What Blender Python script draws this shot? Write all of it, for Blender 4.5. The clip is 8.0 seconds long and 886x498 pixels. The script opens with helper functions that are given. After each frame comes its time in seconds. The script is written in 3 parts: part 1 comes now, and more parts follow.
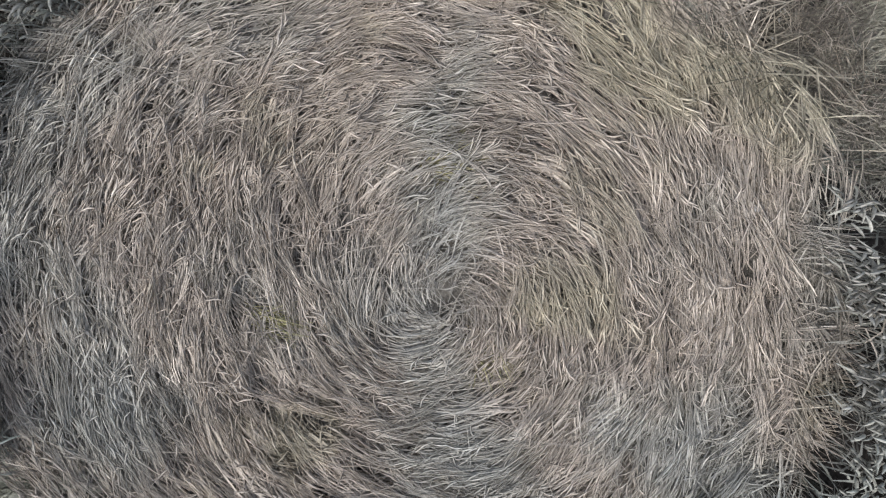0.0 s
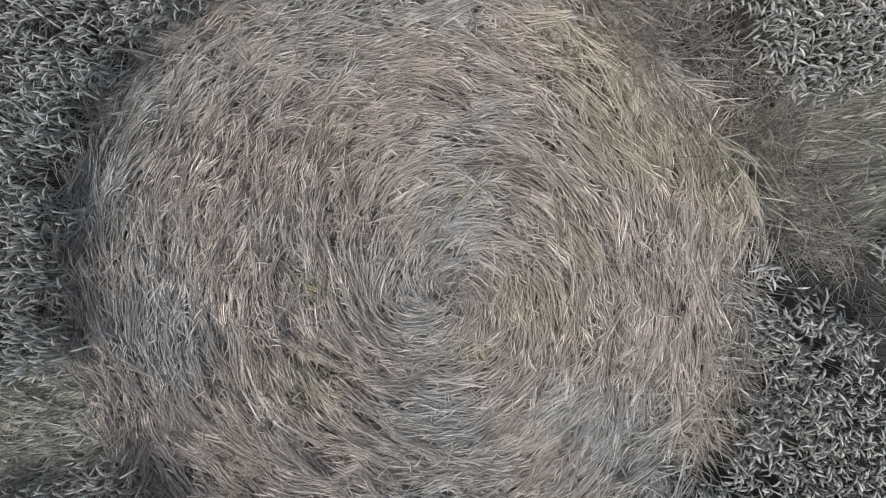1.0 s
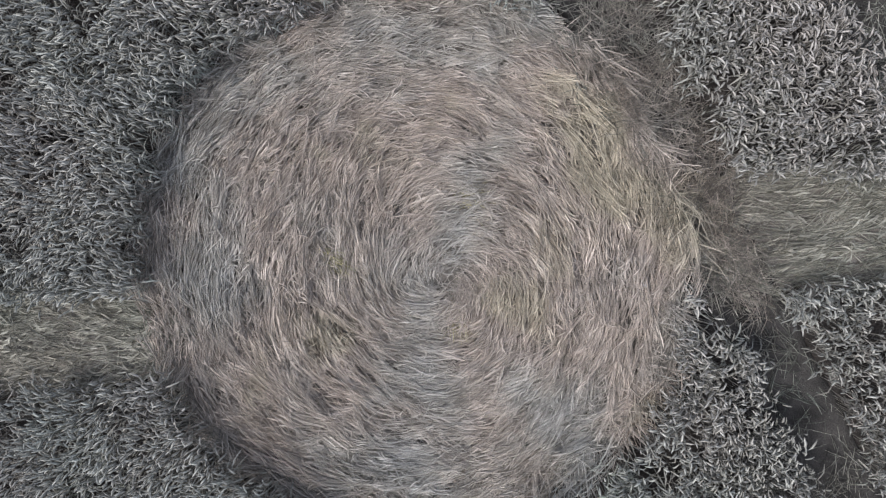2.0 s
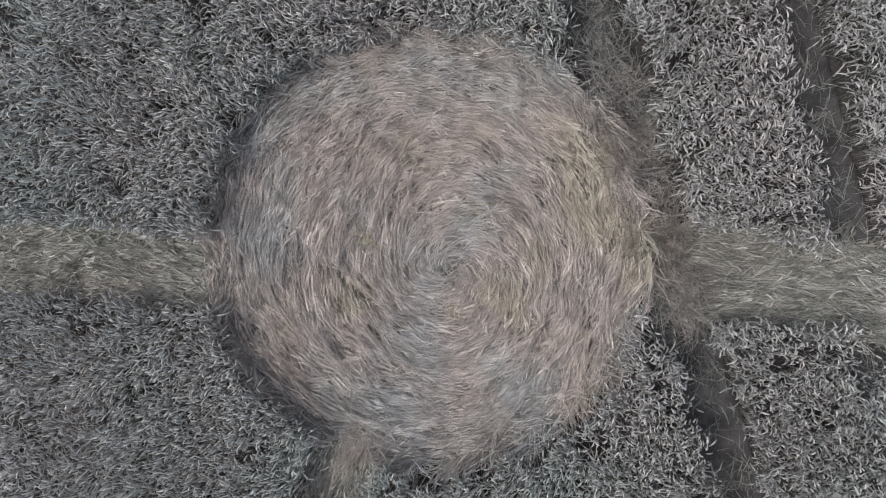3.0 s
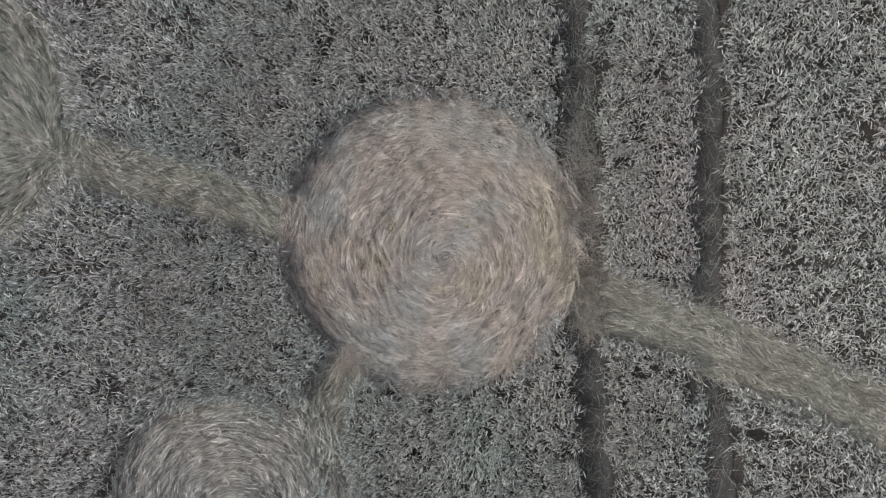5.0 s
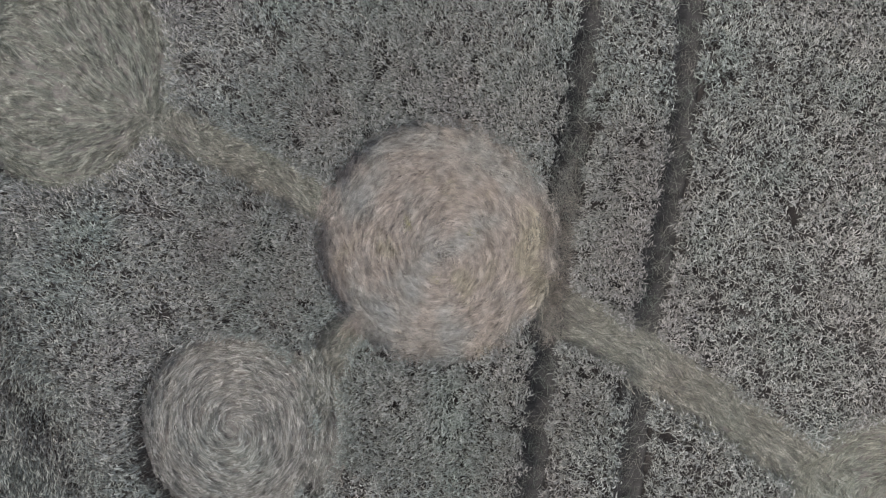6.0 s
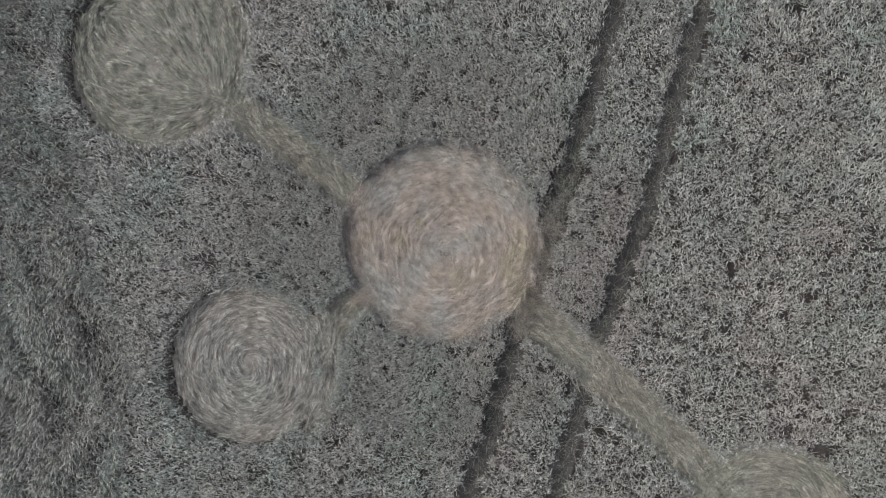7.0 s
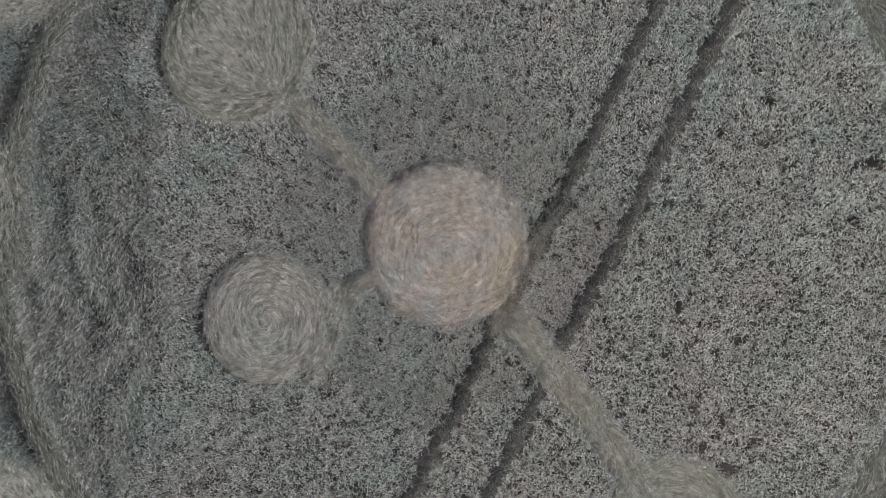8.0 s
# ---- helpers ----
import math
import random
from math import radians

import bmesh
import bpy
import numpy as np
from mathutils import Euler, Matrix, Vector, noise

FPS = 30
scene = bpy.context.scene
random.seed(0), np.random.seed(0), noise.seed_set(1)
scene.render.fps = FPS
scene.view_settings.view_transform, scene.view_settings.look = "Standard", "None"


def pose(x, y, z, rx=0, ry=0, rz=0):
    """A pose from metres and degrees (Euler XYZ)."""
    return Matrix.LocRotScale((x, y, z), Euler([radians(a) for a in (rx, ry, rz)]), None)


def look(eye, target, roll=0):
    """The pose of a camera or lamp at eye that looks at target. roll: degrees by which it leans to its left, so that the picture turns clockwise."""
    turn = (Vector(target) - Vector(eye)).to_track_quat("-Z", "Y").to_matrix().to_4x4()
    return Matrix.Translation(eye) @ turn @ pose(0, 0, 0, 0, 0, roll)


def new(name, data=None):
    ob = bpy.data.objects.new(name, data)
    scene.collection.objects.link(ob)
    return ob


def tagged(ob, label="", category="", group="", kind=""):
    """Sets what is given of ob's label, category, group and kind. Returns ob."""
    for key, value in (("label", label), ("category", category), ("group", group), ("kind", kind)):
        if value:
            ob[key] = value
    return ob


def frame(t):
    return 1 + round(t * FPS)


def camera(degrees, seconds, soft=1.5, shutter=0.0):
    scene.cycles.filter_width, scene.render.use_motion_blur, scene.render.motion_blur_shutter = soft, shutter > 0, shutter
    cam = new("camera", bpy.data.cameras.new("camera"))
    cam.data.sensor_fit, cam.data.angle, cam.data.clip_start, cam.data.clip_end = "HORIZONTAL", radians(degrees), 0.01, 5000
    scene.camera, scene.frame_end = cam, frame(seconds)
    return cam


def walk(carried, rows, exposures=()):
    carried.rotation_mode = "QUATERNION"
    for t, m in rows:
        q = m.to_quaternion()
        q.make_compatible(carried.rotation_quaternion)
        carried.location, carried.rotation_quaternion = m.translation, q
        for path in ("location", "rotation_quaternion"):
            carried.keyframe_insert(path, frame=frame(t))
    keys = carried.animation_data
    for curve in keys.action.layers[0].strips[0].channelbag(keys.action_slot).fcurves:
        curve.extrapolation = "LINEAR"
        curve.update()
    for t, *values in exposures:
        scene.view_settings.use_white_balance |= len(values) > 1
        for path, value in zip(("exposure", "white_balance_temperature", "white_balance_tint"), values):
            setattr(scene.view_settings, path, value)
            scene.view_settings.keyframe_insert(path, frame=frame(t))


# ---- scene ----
cam = camera(66, 8.0, soft=1.2)
PATH = [
    (0, pose(0.479, 0.022, 3.698, -3.13, 3.07, -70.76)),
    (0.5, pose(0.500, 0.031, 4.153, -2.87, 3.31, -66.14)),
    (1, pose(0.540, 0.034, 4.647, -2.61, 3.51, -61.83)),
    (1.5, pose(0.580, 0.015, 5.174, -2.35, 3.70, -57.63)),
    (1.7, pose(0.587, 0.013, 5.403, -2.24, 3.76, -55.90)),
    (2.8, pose(0.572, 0.007, 6.930, -1.50, 4.11, -45.21)),
    (3, pose(0.576, -0.004, 7.202, -1.38, 4.16, -43.48)),
    (3.5, pose(0.603, -0.047, 7.880, -1.12, 4.23, -40.04)),
    (4, pose(0.665, -0.087, 8.630, -0.88, 4.29, -36.73)),
    (4.5, pose(0.733, -0.142, 9.517, -0.61, 4.34, -33.12)),
    (4.7, pose(0.761, -0.162, 9.914, -0.50, 4.35, -31.79)),
    (5.8, pose(0.903, -0.243, 12.519, 0.29, 4.37, -21.33)),
    (6, pose(0.935, -0.260, 13.061, 0.44, 4.36, -19.35)),
    (6.5, pose(1.014, -0.307, 14.428, 0.80, 4.30, -14.57)),
    (7, pose(1.074, -0.356, 15.817, 1.17, 4.22, -9.65)),
    (7.5, pose(1.148, -0.397, 17.268, 1.54, 4.10, -4.50)),
    (8, pose(1.233, -0.430, 18.780, 1.86, 3.96, 0.06)),
]
walk(cam, PATH, exposures=[(0.0, 1.20, 6350, 6), (1.5, 1.29, 6250, 9), (3.0, 1.34, 6250, 12), (4.5, 1.34, 6400, 9), (8.0, 1.34, 6500, 9)])

# ---- light: a dull overcast sky ----
world = bpy.data.worlds.new("sky")
scene.world = world
world.use_nodes = True
wn = world.node_tree.nodes
sky = wn.new("ShaderNodeTexSky")
sky.sky_type = "NISHITA"
sky.sun_disc = False
sky.sun_elevation, sky.sun_rotation = radians(58), radians(299)
sky.air_density, sky.dust_density, sky.ozone_density = 1.0, 1.5, 1.5
soften = wn.new("ShaderNodeHueSaturation")
soften.inputs["Saturation"].default_value = 0.55
world.node_tree.links.new(sky.outputs[0], soften.inputs["Color"])
world.node_tree.links.new(soften.outputs[0], wn["Background"].inputs[0])
wn["Background"].inputs[1].default_value = 0.145
sun = new("sun", bpy.data.lights.new("sun", "SUN"))
sun.data.energy, sun.data.angle, sun.data.color = 1.6, radians(18), (1.0, 0.98, 0.95)
sun.matrix_world = look((-10.2, 5.6, 18.5), (0, 0, 0))

# ---- plan of the formation, metres ----
MAIN = (-0.05, 0.38, 2.20)
KNOT = (0.0, 0.0)
LOWER = (-4.97, -1.72, 1.83)
UPPER = (-5.90, 5.85, 2.25)
END = (6.05, -7.20, 1.92)
RING = (0.15, 0.45, 12.08, 13.32)
SATELLITES = ((-14.5, 1.9, 2.2), (-12.9, -7.7, 2.2), (-12.7, 8.6, 2.0))
PATH_UPPER = ((-1.85, 1.75), (-2.98, 3.0), (-4.4, 4.35))
PATH_END = ((1.75, -1.62), (2.95, -3.10), (4.58, -5.26), (5.1, -6.0))
PATH_LOWER = ((-1.75, -0.60), (-2.35, -0.76), (-2.72, -1.12), (-2.93, -1.6))
TRACKS = ((2.39, 0.502), (4.42, 0.497))
# small bare spots in the crop: x, y, radius
BARE = ((11.16, 2.37, 0.22), (7.42, -5.59, 0.24), (7.14, -2.61, 0.15), (7.66, -2.28, 0.18), (8.6, 4.0, 0.16), (7.31, 3.24, 0.14),
        (6.2, -1.5, 0.13), (-0.78, 3.96, 0.07), (-2.4, 3.25, 0.06), (-1.0, 3.61, 0.07), (9.1, -1.3, 0.13), (10.6, 0.9, 0.13), (1.02, -1.74, 0.11))
CROP_Z = 0.56
FIELD = (13.4, 8.4)


# ---- numpy helpers ----
def vnoise(x, y, scale, seed):
    """Smooth value noise between 0 and 1."""
    g = np.random.default_rng(seed).random((128, 128))
    u, v = np.asarray(x) / scale + 64, np.asarray(y) / scale + 64
    i, j = np.floor(u).astype(int), np.floor(v).astype(int)
    a, b = u - i, v - j
    a, b = a * a * (3 - 2 * a), b * b * (3 - 2 * b)
    i0, i1, j0, j1 = i % 128, (i + 1) % 128, j % 128, (j + 1) % 128
    return (g[i0, j0] * (1 - a) + g[i1, j0] * a) * (1 - b) + (g[i0, j1] * (1 - a) + g[i1, j1] * a) * b


def far_from(x, y, line):
    """Distance from a broken line."""
    best = np.full(np.shape(x), 1e9)
    for (ax, ay), (bx, by) in zip(line[:-1], line[1:]):
        dx, dy = bx - ax, by - ay
        s = np.clip(((x - ax) * dx + (y - ay) * dy) / (dx * dx + dy * dy), 0, 1)
        best = np.minimum(best, np.hypot(x - ax - s * dx, y - ay - s * dy))
    return best


def disc_gap(x, y, c):
    return np.hypot(x - c[0], y - c[1]) - c[2]


def track_bend(y, k):
    """How far a wheel track strays from its straight line."""
    bend = 0.06 * (vnoise(y, y * 0 + k * 9, 2.6, 71 + k) - 0.5)
    return bend + k * (0.10 * np.exp(-((y - 0.8) / 1.8) ** 2) - 0.10 * np.exp(-((y + 3.0) / 1.9) ** 2))


def track_gap(x, y, k):
    a, b = TRACKS[k]
    return np.abs(x - a - b * y - track_bend(y, k)) / math.hypot(1, b)


def ring_gap(x, y):
    r = np.hypot(x - RING[0], y - RING[1])
    return np.maximum(RING[2] - r, r - RING[3])


def lower_band(x, y):
    """The band of pressed crop round the inner side of the lower circle."""
    r = np.hypot(x - LOWER[0], y - LOWER[1])
    a = np.degrees(np.arctan2(y - LOWER[1], x - LOWER[0]))
    off = np.maximum(np.abs(a + 14) - 38, 0) * 0.03
    return np.abs(r - 2.06) - 0.20 + off


def laid_gap(x, y):
    """How far a place lies outside everything that was pressed flat."""
    g = np.minimum.reduce([disc_gap(x, y, c) for c in (MAIN, LOWER, UPPER, END) + SATELLITES])
    g = np.minimum(g, ring_gap(x, y))
    for line, w in ((PATH_UPPER, 0.39), (PATH_END, 0.42), (PATH_LOWER, 0.34)):
        g = np.minimum(g, far_from(x, y, line) - w)
    return np.minimum(g, lower_band(x, y))


def knocked(x, y):
    """1 along the rim of the main circle where the crop was pushed outwards, 0 elsewhere."""
    a = np.degrees(np.arctan2(y - MAIN[1], x - MAIN[0]))
    return np.clip((55 - np.abs(a + 103)) / 14, 0, 1)


def lodged(x, y):
    """0 upright crop, 1 crop that wind has pushed over."""
    s = np.clip((-7.6 - x + 1.6 * (vnoise(x, y, 1.8, 5) - 0.5)) / 1.6, 0, 1)
    return s * s * (3 - 2 * s) * (0.35 + 0.65 * np.exp(-((y + 1.0) / 3.6) ** 2))


def waves(x, y):
    """The long wavy ridges of the lodged crop."""
    return vnoise(x * 2.9 + 1.3 * np.sin(y * 0.9) + 0.6 * np.sin(y * 2.1 + x), y * 0.45, 0.8, 13)


def raw_mesh(name, verts, faces, material, origin=(0, 0, 0), tone=None):
    """A mesh from arrays: verts (n, 3), faces (m, 4). tone: how pale each vertex's lock of stalks dried."""
    me = bpy.data.meshes.new(name)
    v = np.ascontiguousarray(verts - np.asarray(origin), dtype=np.float32)
    f = np.ascontiguousarray(faces, dtype=np.int32)
    me.vertices.add(len(v))
    me.vertices.foreach_set("co", v.ravel())
    me.loops.add(f.size)
    me.loops.foreach_set("vertex_index", f.ravel())
    me.polygons.add(len(f))
    me.polygons.foreach_set("loop_start", np.arange(0, f.size, 4, dtype=np.int32))
    me.update(calc_edges=True)
    shade = me.attributes.new("tone", "FLOAT", "POINT")
    shade.data.foreach_set("value", np.ones(len(v), np.float32) if tone is None else np.asarray(tone, np.float32))
    me.materials.append(material)
    return me


def unit(v):
    return v / np.maximum(np.linalg.norm(v, axis=-1, keepdims=True), 1e-9)


def tubes(paths, radii, sides=3, flat=1.0):
    """Thin tubes along paths (n, k, 3) with radii (n, k)."""
    n, k, _ = paths.shape
    t = unit(paths[:, -1] - paths[:, 0])
    ref = np.where(np.abs(t[:, 2:3]) > 0.8, [[1.0, 0, 0]], [[0, 0, 1.0]])
    u = unit(np.cross(t, ref))
    w = np.cross(t, u)
    ang = np.arange(sides) * 2 * np.pi / sides + 0.5
    ring = (np.cos(ang)[None, :, None] * u[:, None] + flat * np.sin(ang)[None, :, None] * w[:, None])
    v = paths[:, :, None, :] + radii[:, :, None, None] * ring[:, None]
    idx = np.arange(n * k * sides).reshape(n, k, sides)
    a, b = idx[:, :-1], idx[:, 1:]
    f = np.stack([a, np.roll(a, -1, 2), np.roll(b, -1, 2), b], -1)
    return v.reshape(-1, 3), f.reshape(-1, 4)


def ribbons(paths, widths, roll):
    """Flat strips along paths (n, k, 3); roll tips them out of the level."""
    n, k, _ = paths.shape
    t = unit(paths[:, -1] - paths[:, 0])
    ref = np.where(np.abs(t[:, 2:3]) > 0.9, [[1.0, 0, 0]], [[0, 0, 1.0]])
    u = unit(np.cross(t, ref))
    w = np.cross(u, t)
    s = np.cos(roll)[:, None] * u + np.sin(roll)[:, None] * w
    v = np.stack([paths - 0.5 * widths[:, :, None] * s[:, None], paths + 0.5 * widths[:, :, None] * s[:, None]], 2)
    idx = np.arange(n * k * 2).reshape(n, k, 2)
    f = np.stack([idx[:, :-1, 0], idx[:, :-1, 1], idx[:, 1:, 1], idx[:, 1:, 0]], -1)
    return v.reshape(-1, 3), f.reshape(-1, 4)


def merged(pieces):
    vs, fs, base = [], [], 0
    for v, f in pieces:
        vs.append(v)
        fs.append(f + base)
        base += len(v)
    return np.concatenate(vs), np.concatenate(fs)


def part(name, mesh, parent=None, label=""):
    ob = new(name, mesh)
    ob.parent = parent
    return tagged(ob, label)


def empty(name, x, y, label, category, group="", kind=""):
    ob = new(name)
    ob.location = (x, y, 0)
    ob.empty_display_size = 0.2
    return tagged(ob, label, category, group, kind)


# ---- materials ----
def plant(name, dark, pale, tints, tint_scale, rough=0.75, grain=90, clump=6.0):
    """Dry stalks: every stalk its own tone, bunches that ripened darker or paler, patches of tint over the field, grain along it."""
    m = bpy.data.materials.new(name)
    m.use_nodes = True
    n, l = m.node_tree.nodes, m.node_tree.links
    b = n["Principled BSDF"]
    geo = n.new("ShaderNodeNewGeometry")

    def noise_at(scale, detail):
        t = n.new("ShaderNodeTexNoise")
        t.inputs["Scale"].default_value, t.inputs["Detail"].default_value = scale, detail
        l.new(geo.outputs["Position"], t.inputs["Vector"])
        return t.outputs["Fac"]

    def blend(kind, factor, a, c):
        mix = n.new("ShaderNodeMix")
        mix.data_type, mix.blend_type = "RGBA", kind
        mix.inputs["Factor"].default_value = factor
        l.new(a, mix.inputs["A"])
        l.new(c, mix.inputs["B"])
        return mix.outputs["Result"]
    ramp = n.new("ShaderNodeValToRGB")
    ramp.color_ramp.elements[0].color, ramp.color_ramp.elements[1].color = (*dark, 1), (*pale, 1)
    mid = ramp.color_ramp.elements.new(0.55)
    mid.color = (*[(a * 0.55 + c * 0.45) for a, c in zip(dark, pale)], 1)
    l.new(geo.outputs["Random Per Island"], ramp.inputs[0])
    tint = n.new("ShaderNodeValToRGB")
    stops = tint.color_ramp.elements
    stops[0].position, stops[1].position = 0.33, 0.67
    stops[0].color, stops[1].color = (*tints[0], 1), (*tints[-1], 1)
    for k, c in enumerate(tints[1:-1]):
        stops.new(0.33 + 0.34 * (k + 1) / (len(tints) - 1)).color = (*c, 1)
    l.new(noise_at(tint_scale, 3), tint.inputs[0])
    bunch = n.new("ShaderNodeMapRange")
    for key, value in (("From Min", 0.3), ("From Max", 0.7), ("To Min", 0.78), ("To Max", 1.16)):
        bunch.inputs[key].default_value = value
    l.new(noise_at(clump, 2), bunch.inputs["Value"])
    c = blend("MULTIPLY", 1.0, ramp.outputs[0], tint.outputs[0])
    c = blend("MULTIPLY", 1.0, c, bunch.outputs["Result"])
    lock = n.new("ShaderNodeAttribute")
    lock.attribute_name = "tone"
    c = blend("MULTIPLY", 1.0, c, lock.outputs["Fac"])
    c = blend("OVERLAY", 0.6, c, noise_at(grain, 2))
    l.new(c, b.inputs["Base Color"])
    b.inputs["Roughness"].default_value = rough
    b.inputs["Specular IOR Level"].default_value = 0.3
    return m


def earth(name, dark, pale, scale, bump=0.6):
    m = bpy.data.materials.new(name)
    m.use_nodes = True
    n, l = m.node_tree.nodes, m.node_tree.links
    b = n["Principled BSDF"]
    geo = n.new("ShaderNodeNewGeometry")
    big, small = n.new("ShaderNodeTexNoise"), n.new("ShaderNodeTexNoise")
    big.inputs["Scale"].default_value, big.inputs["Detail"].default_value = scale, 4
    small.inputs["Scale"].default_value, small.inputs["Detail"].default_value = scale * 14, 5
    l.new(geo.outputs["Position"], big.inputs["Vector"])
    l.new(geo.outputs["Position"], small.inputs["Vector"])
    add = n.new("ShaderNodeMath")
    add.operation = "MULTIPLY"
    l.new(big.outputs["Fac"], add.inputs[0])
    l.new(small.outputs["Fac"], add.inputs[1])
    ramp = n.new("ShaderNodeValToRGB")
    ramp.color_ramp.elements[0].position, ramp.color_ramp.elements[1].position = 0.12, 0.42
    ramp.color_ramp.elements[0].color, ramp.color_ramp.elements[1].color = (*dark, 1), (*pale, 1)
    l.new(add.outputs[0], ramp.inputs[0])
    l.new(ramp.outputs[0], b.inputs["Base Color"])
    bp = n.new("ShaderNodeBump")
    bp.inputs["Strength"].default_value, bp.inputs["Distance"].default_value = bump, 0.02
    l.new(small.outputs["Fac"], bp.inputs["Height"])
    l.new(bp.outputs[0], b.inputs["Normal"])
    b.inputs["Roughness"].default_value = 0.95
    b.inputs["Specular IOR Level"].default_value = 0.15
    return m


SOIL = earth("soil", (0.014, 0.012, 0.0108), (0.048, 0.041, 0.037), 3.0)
RUT = earth("rut soil", (0.020, 0.0185, 0.0175), (0.062, 0.057, 0.053), 5.0)
MAT = earth("pressed straw bed", (0.07, 0.062, 0.054), (0.20, 0.178, 0.155), 7.0)
CANOPY = earth("far crop", (0.03, 0.030, 0.027), (0.20, 0.195, 0.178), 2.5, 1.0)
STONE = earth("pale flint", (0.28, 0.27, 0.27), (0.62, 0.60, 0.60), 20.0, 0.2)
GREY_TINTS = ((0.95, 1.0, 0.97), (1.0, 1.0, 0.98), (1.03, 0.99, 0.96))
EAR_TINTS = ((0.91, 1.0, 0.93), (0.975, 1.0, 0.945), (1.005, 0.99, 0.935), (1.04, 0.98, 0.945))
STRAW_TINTS = ((0.93, 0.98, 1.01), (0.98, 0.99, 0.98), (1.04, 0.985, 0.95), (1.06, 0.98, 0.93), (1.06, 1.01, 0.86))
OLD_MAT = earth("old straw bed", (0.028, 0.027, 0.022), (0.085, 0.082, 0.068), 7.0)
RIM_STRAW = plant("brown rim straw", (0.062, 0.056, 0.049), (0.300, 0.274, 0.240), STRAW_TINTS, 0.9)
PATH_STRAW = plant("trodden straw", (0.103, 0.097, 0.081), (0.275, 0.260, 0.217), GREY_TINTS, 0.7)
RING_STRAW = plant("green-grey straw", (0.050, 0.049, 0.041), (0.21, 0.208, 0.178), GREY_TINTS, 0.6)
EAR = plant("wheat ear", (0.158, 0.153, 0.142), (0.345, 0.334, 0.310), EAR_TINTS, 0.4, clump=9.0)
EAR_GREEN = plant("green-grey ear", (0.092, 0.092, 0.084), (0.235, 0.235, 0.216), EAR_TINTS, 0.4)
STEM = plant("wheat stem", (0.09, 0.086, 0.077), (0.26, 0.250, 0.222), GREY_TINTS, 0.8)
LEAF = plant("dry leaf", (0.075, 0.071, 0.065), (0.27, 0.260, 0.240), EAR_TINTS, 0.8)
STRAW = plant("laid straw", (0.222, 0.198, 0.173), (0.386, 0.347, 0.306), STRAW_TINTS, 0.9)
OLIVE_STRAW = plant("olive straw", (0.088, 0.085, 0.068), (0.258, 0.250, 0.205), GREY_TINTS, 0.5)
STRAW_GREY = plant("weathered straw", (0.105, 0.097, 0.086), (0.33, 0.311, 0.277), GREY_TINTS, 0.5)
YELLOW = plant("yellowed straw", (0.13, 0.11, 0.055), (0.48, 0.43, 0.25), GREY_TINTS, 2.0)
WEED = plant("mixed grass", (0.032, 0.032, 0.029), (0.28, 0.272, 0.246), EAR_TINTS, 1.3)

# ---- ground ----
axis_x = np.unique(np.r_[-1800, -600, -200, -80, -40, -22, np.linspace(-15, 15, 101), 22, 40, 80, 200, 600, 1800])
gx, gy = np.meshgrid(axis_x, axis_x, indexing="ij")
near = (np.abs(gx) < 15) & (np.abs(gy) < 15)
gz = np.where(near, 0.03 * (vnoise(gx, gy, 0.5, 3) - 0.5) + 0.02 * (vnoise(gx, gy, 0.21, 4) - 0.5), 0)
for k in (0, 1):
    gz -= 0.05 * np.clip(1 - track_gap(gx, gy, k) / 0.2, 0, 1) * near
num = len(axis_x)
idx = np.arange(num * num).reshape(num, num)
quads = np.stack([idx[:-1, :-1], idx[1:, :-1], idx[1:, 1:], idx[:-1, 1:]], -1).reshape(-1, 4)
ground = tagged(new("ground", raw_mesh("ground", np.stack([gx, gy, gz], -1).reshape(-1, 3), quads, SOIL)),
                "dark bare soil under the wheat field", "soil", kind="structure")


# ---- standing wheat ----
def open_rim(x, y):
    """Distance from the nearest open edge of the crop."""
    return np.minimum.reduce([laid_gap(x, y), track_gap(x, y, 0) - 0.25, track_gap(x, y, 1) - 0.25])


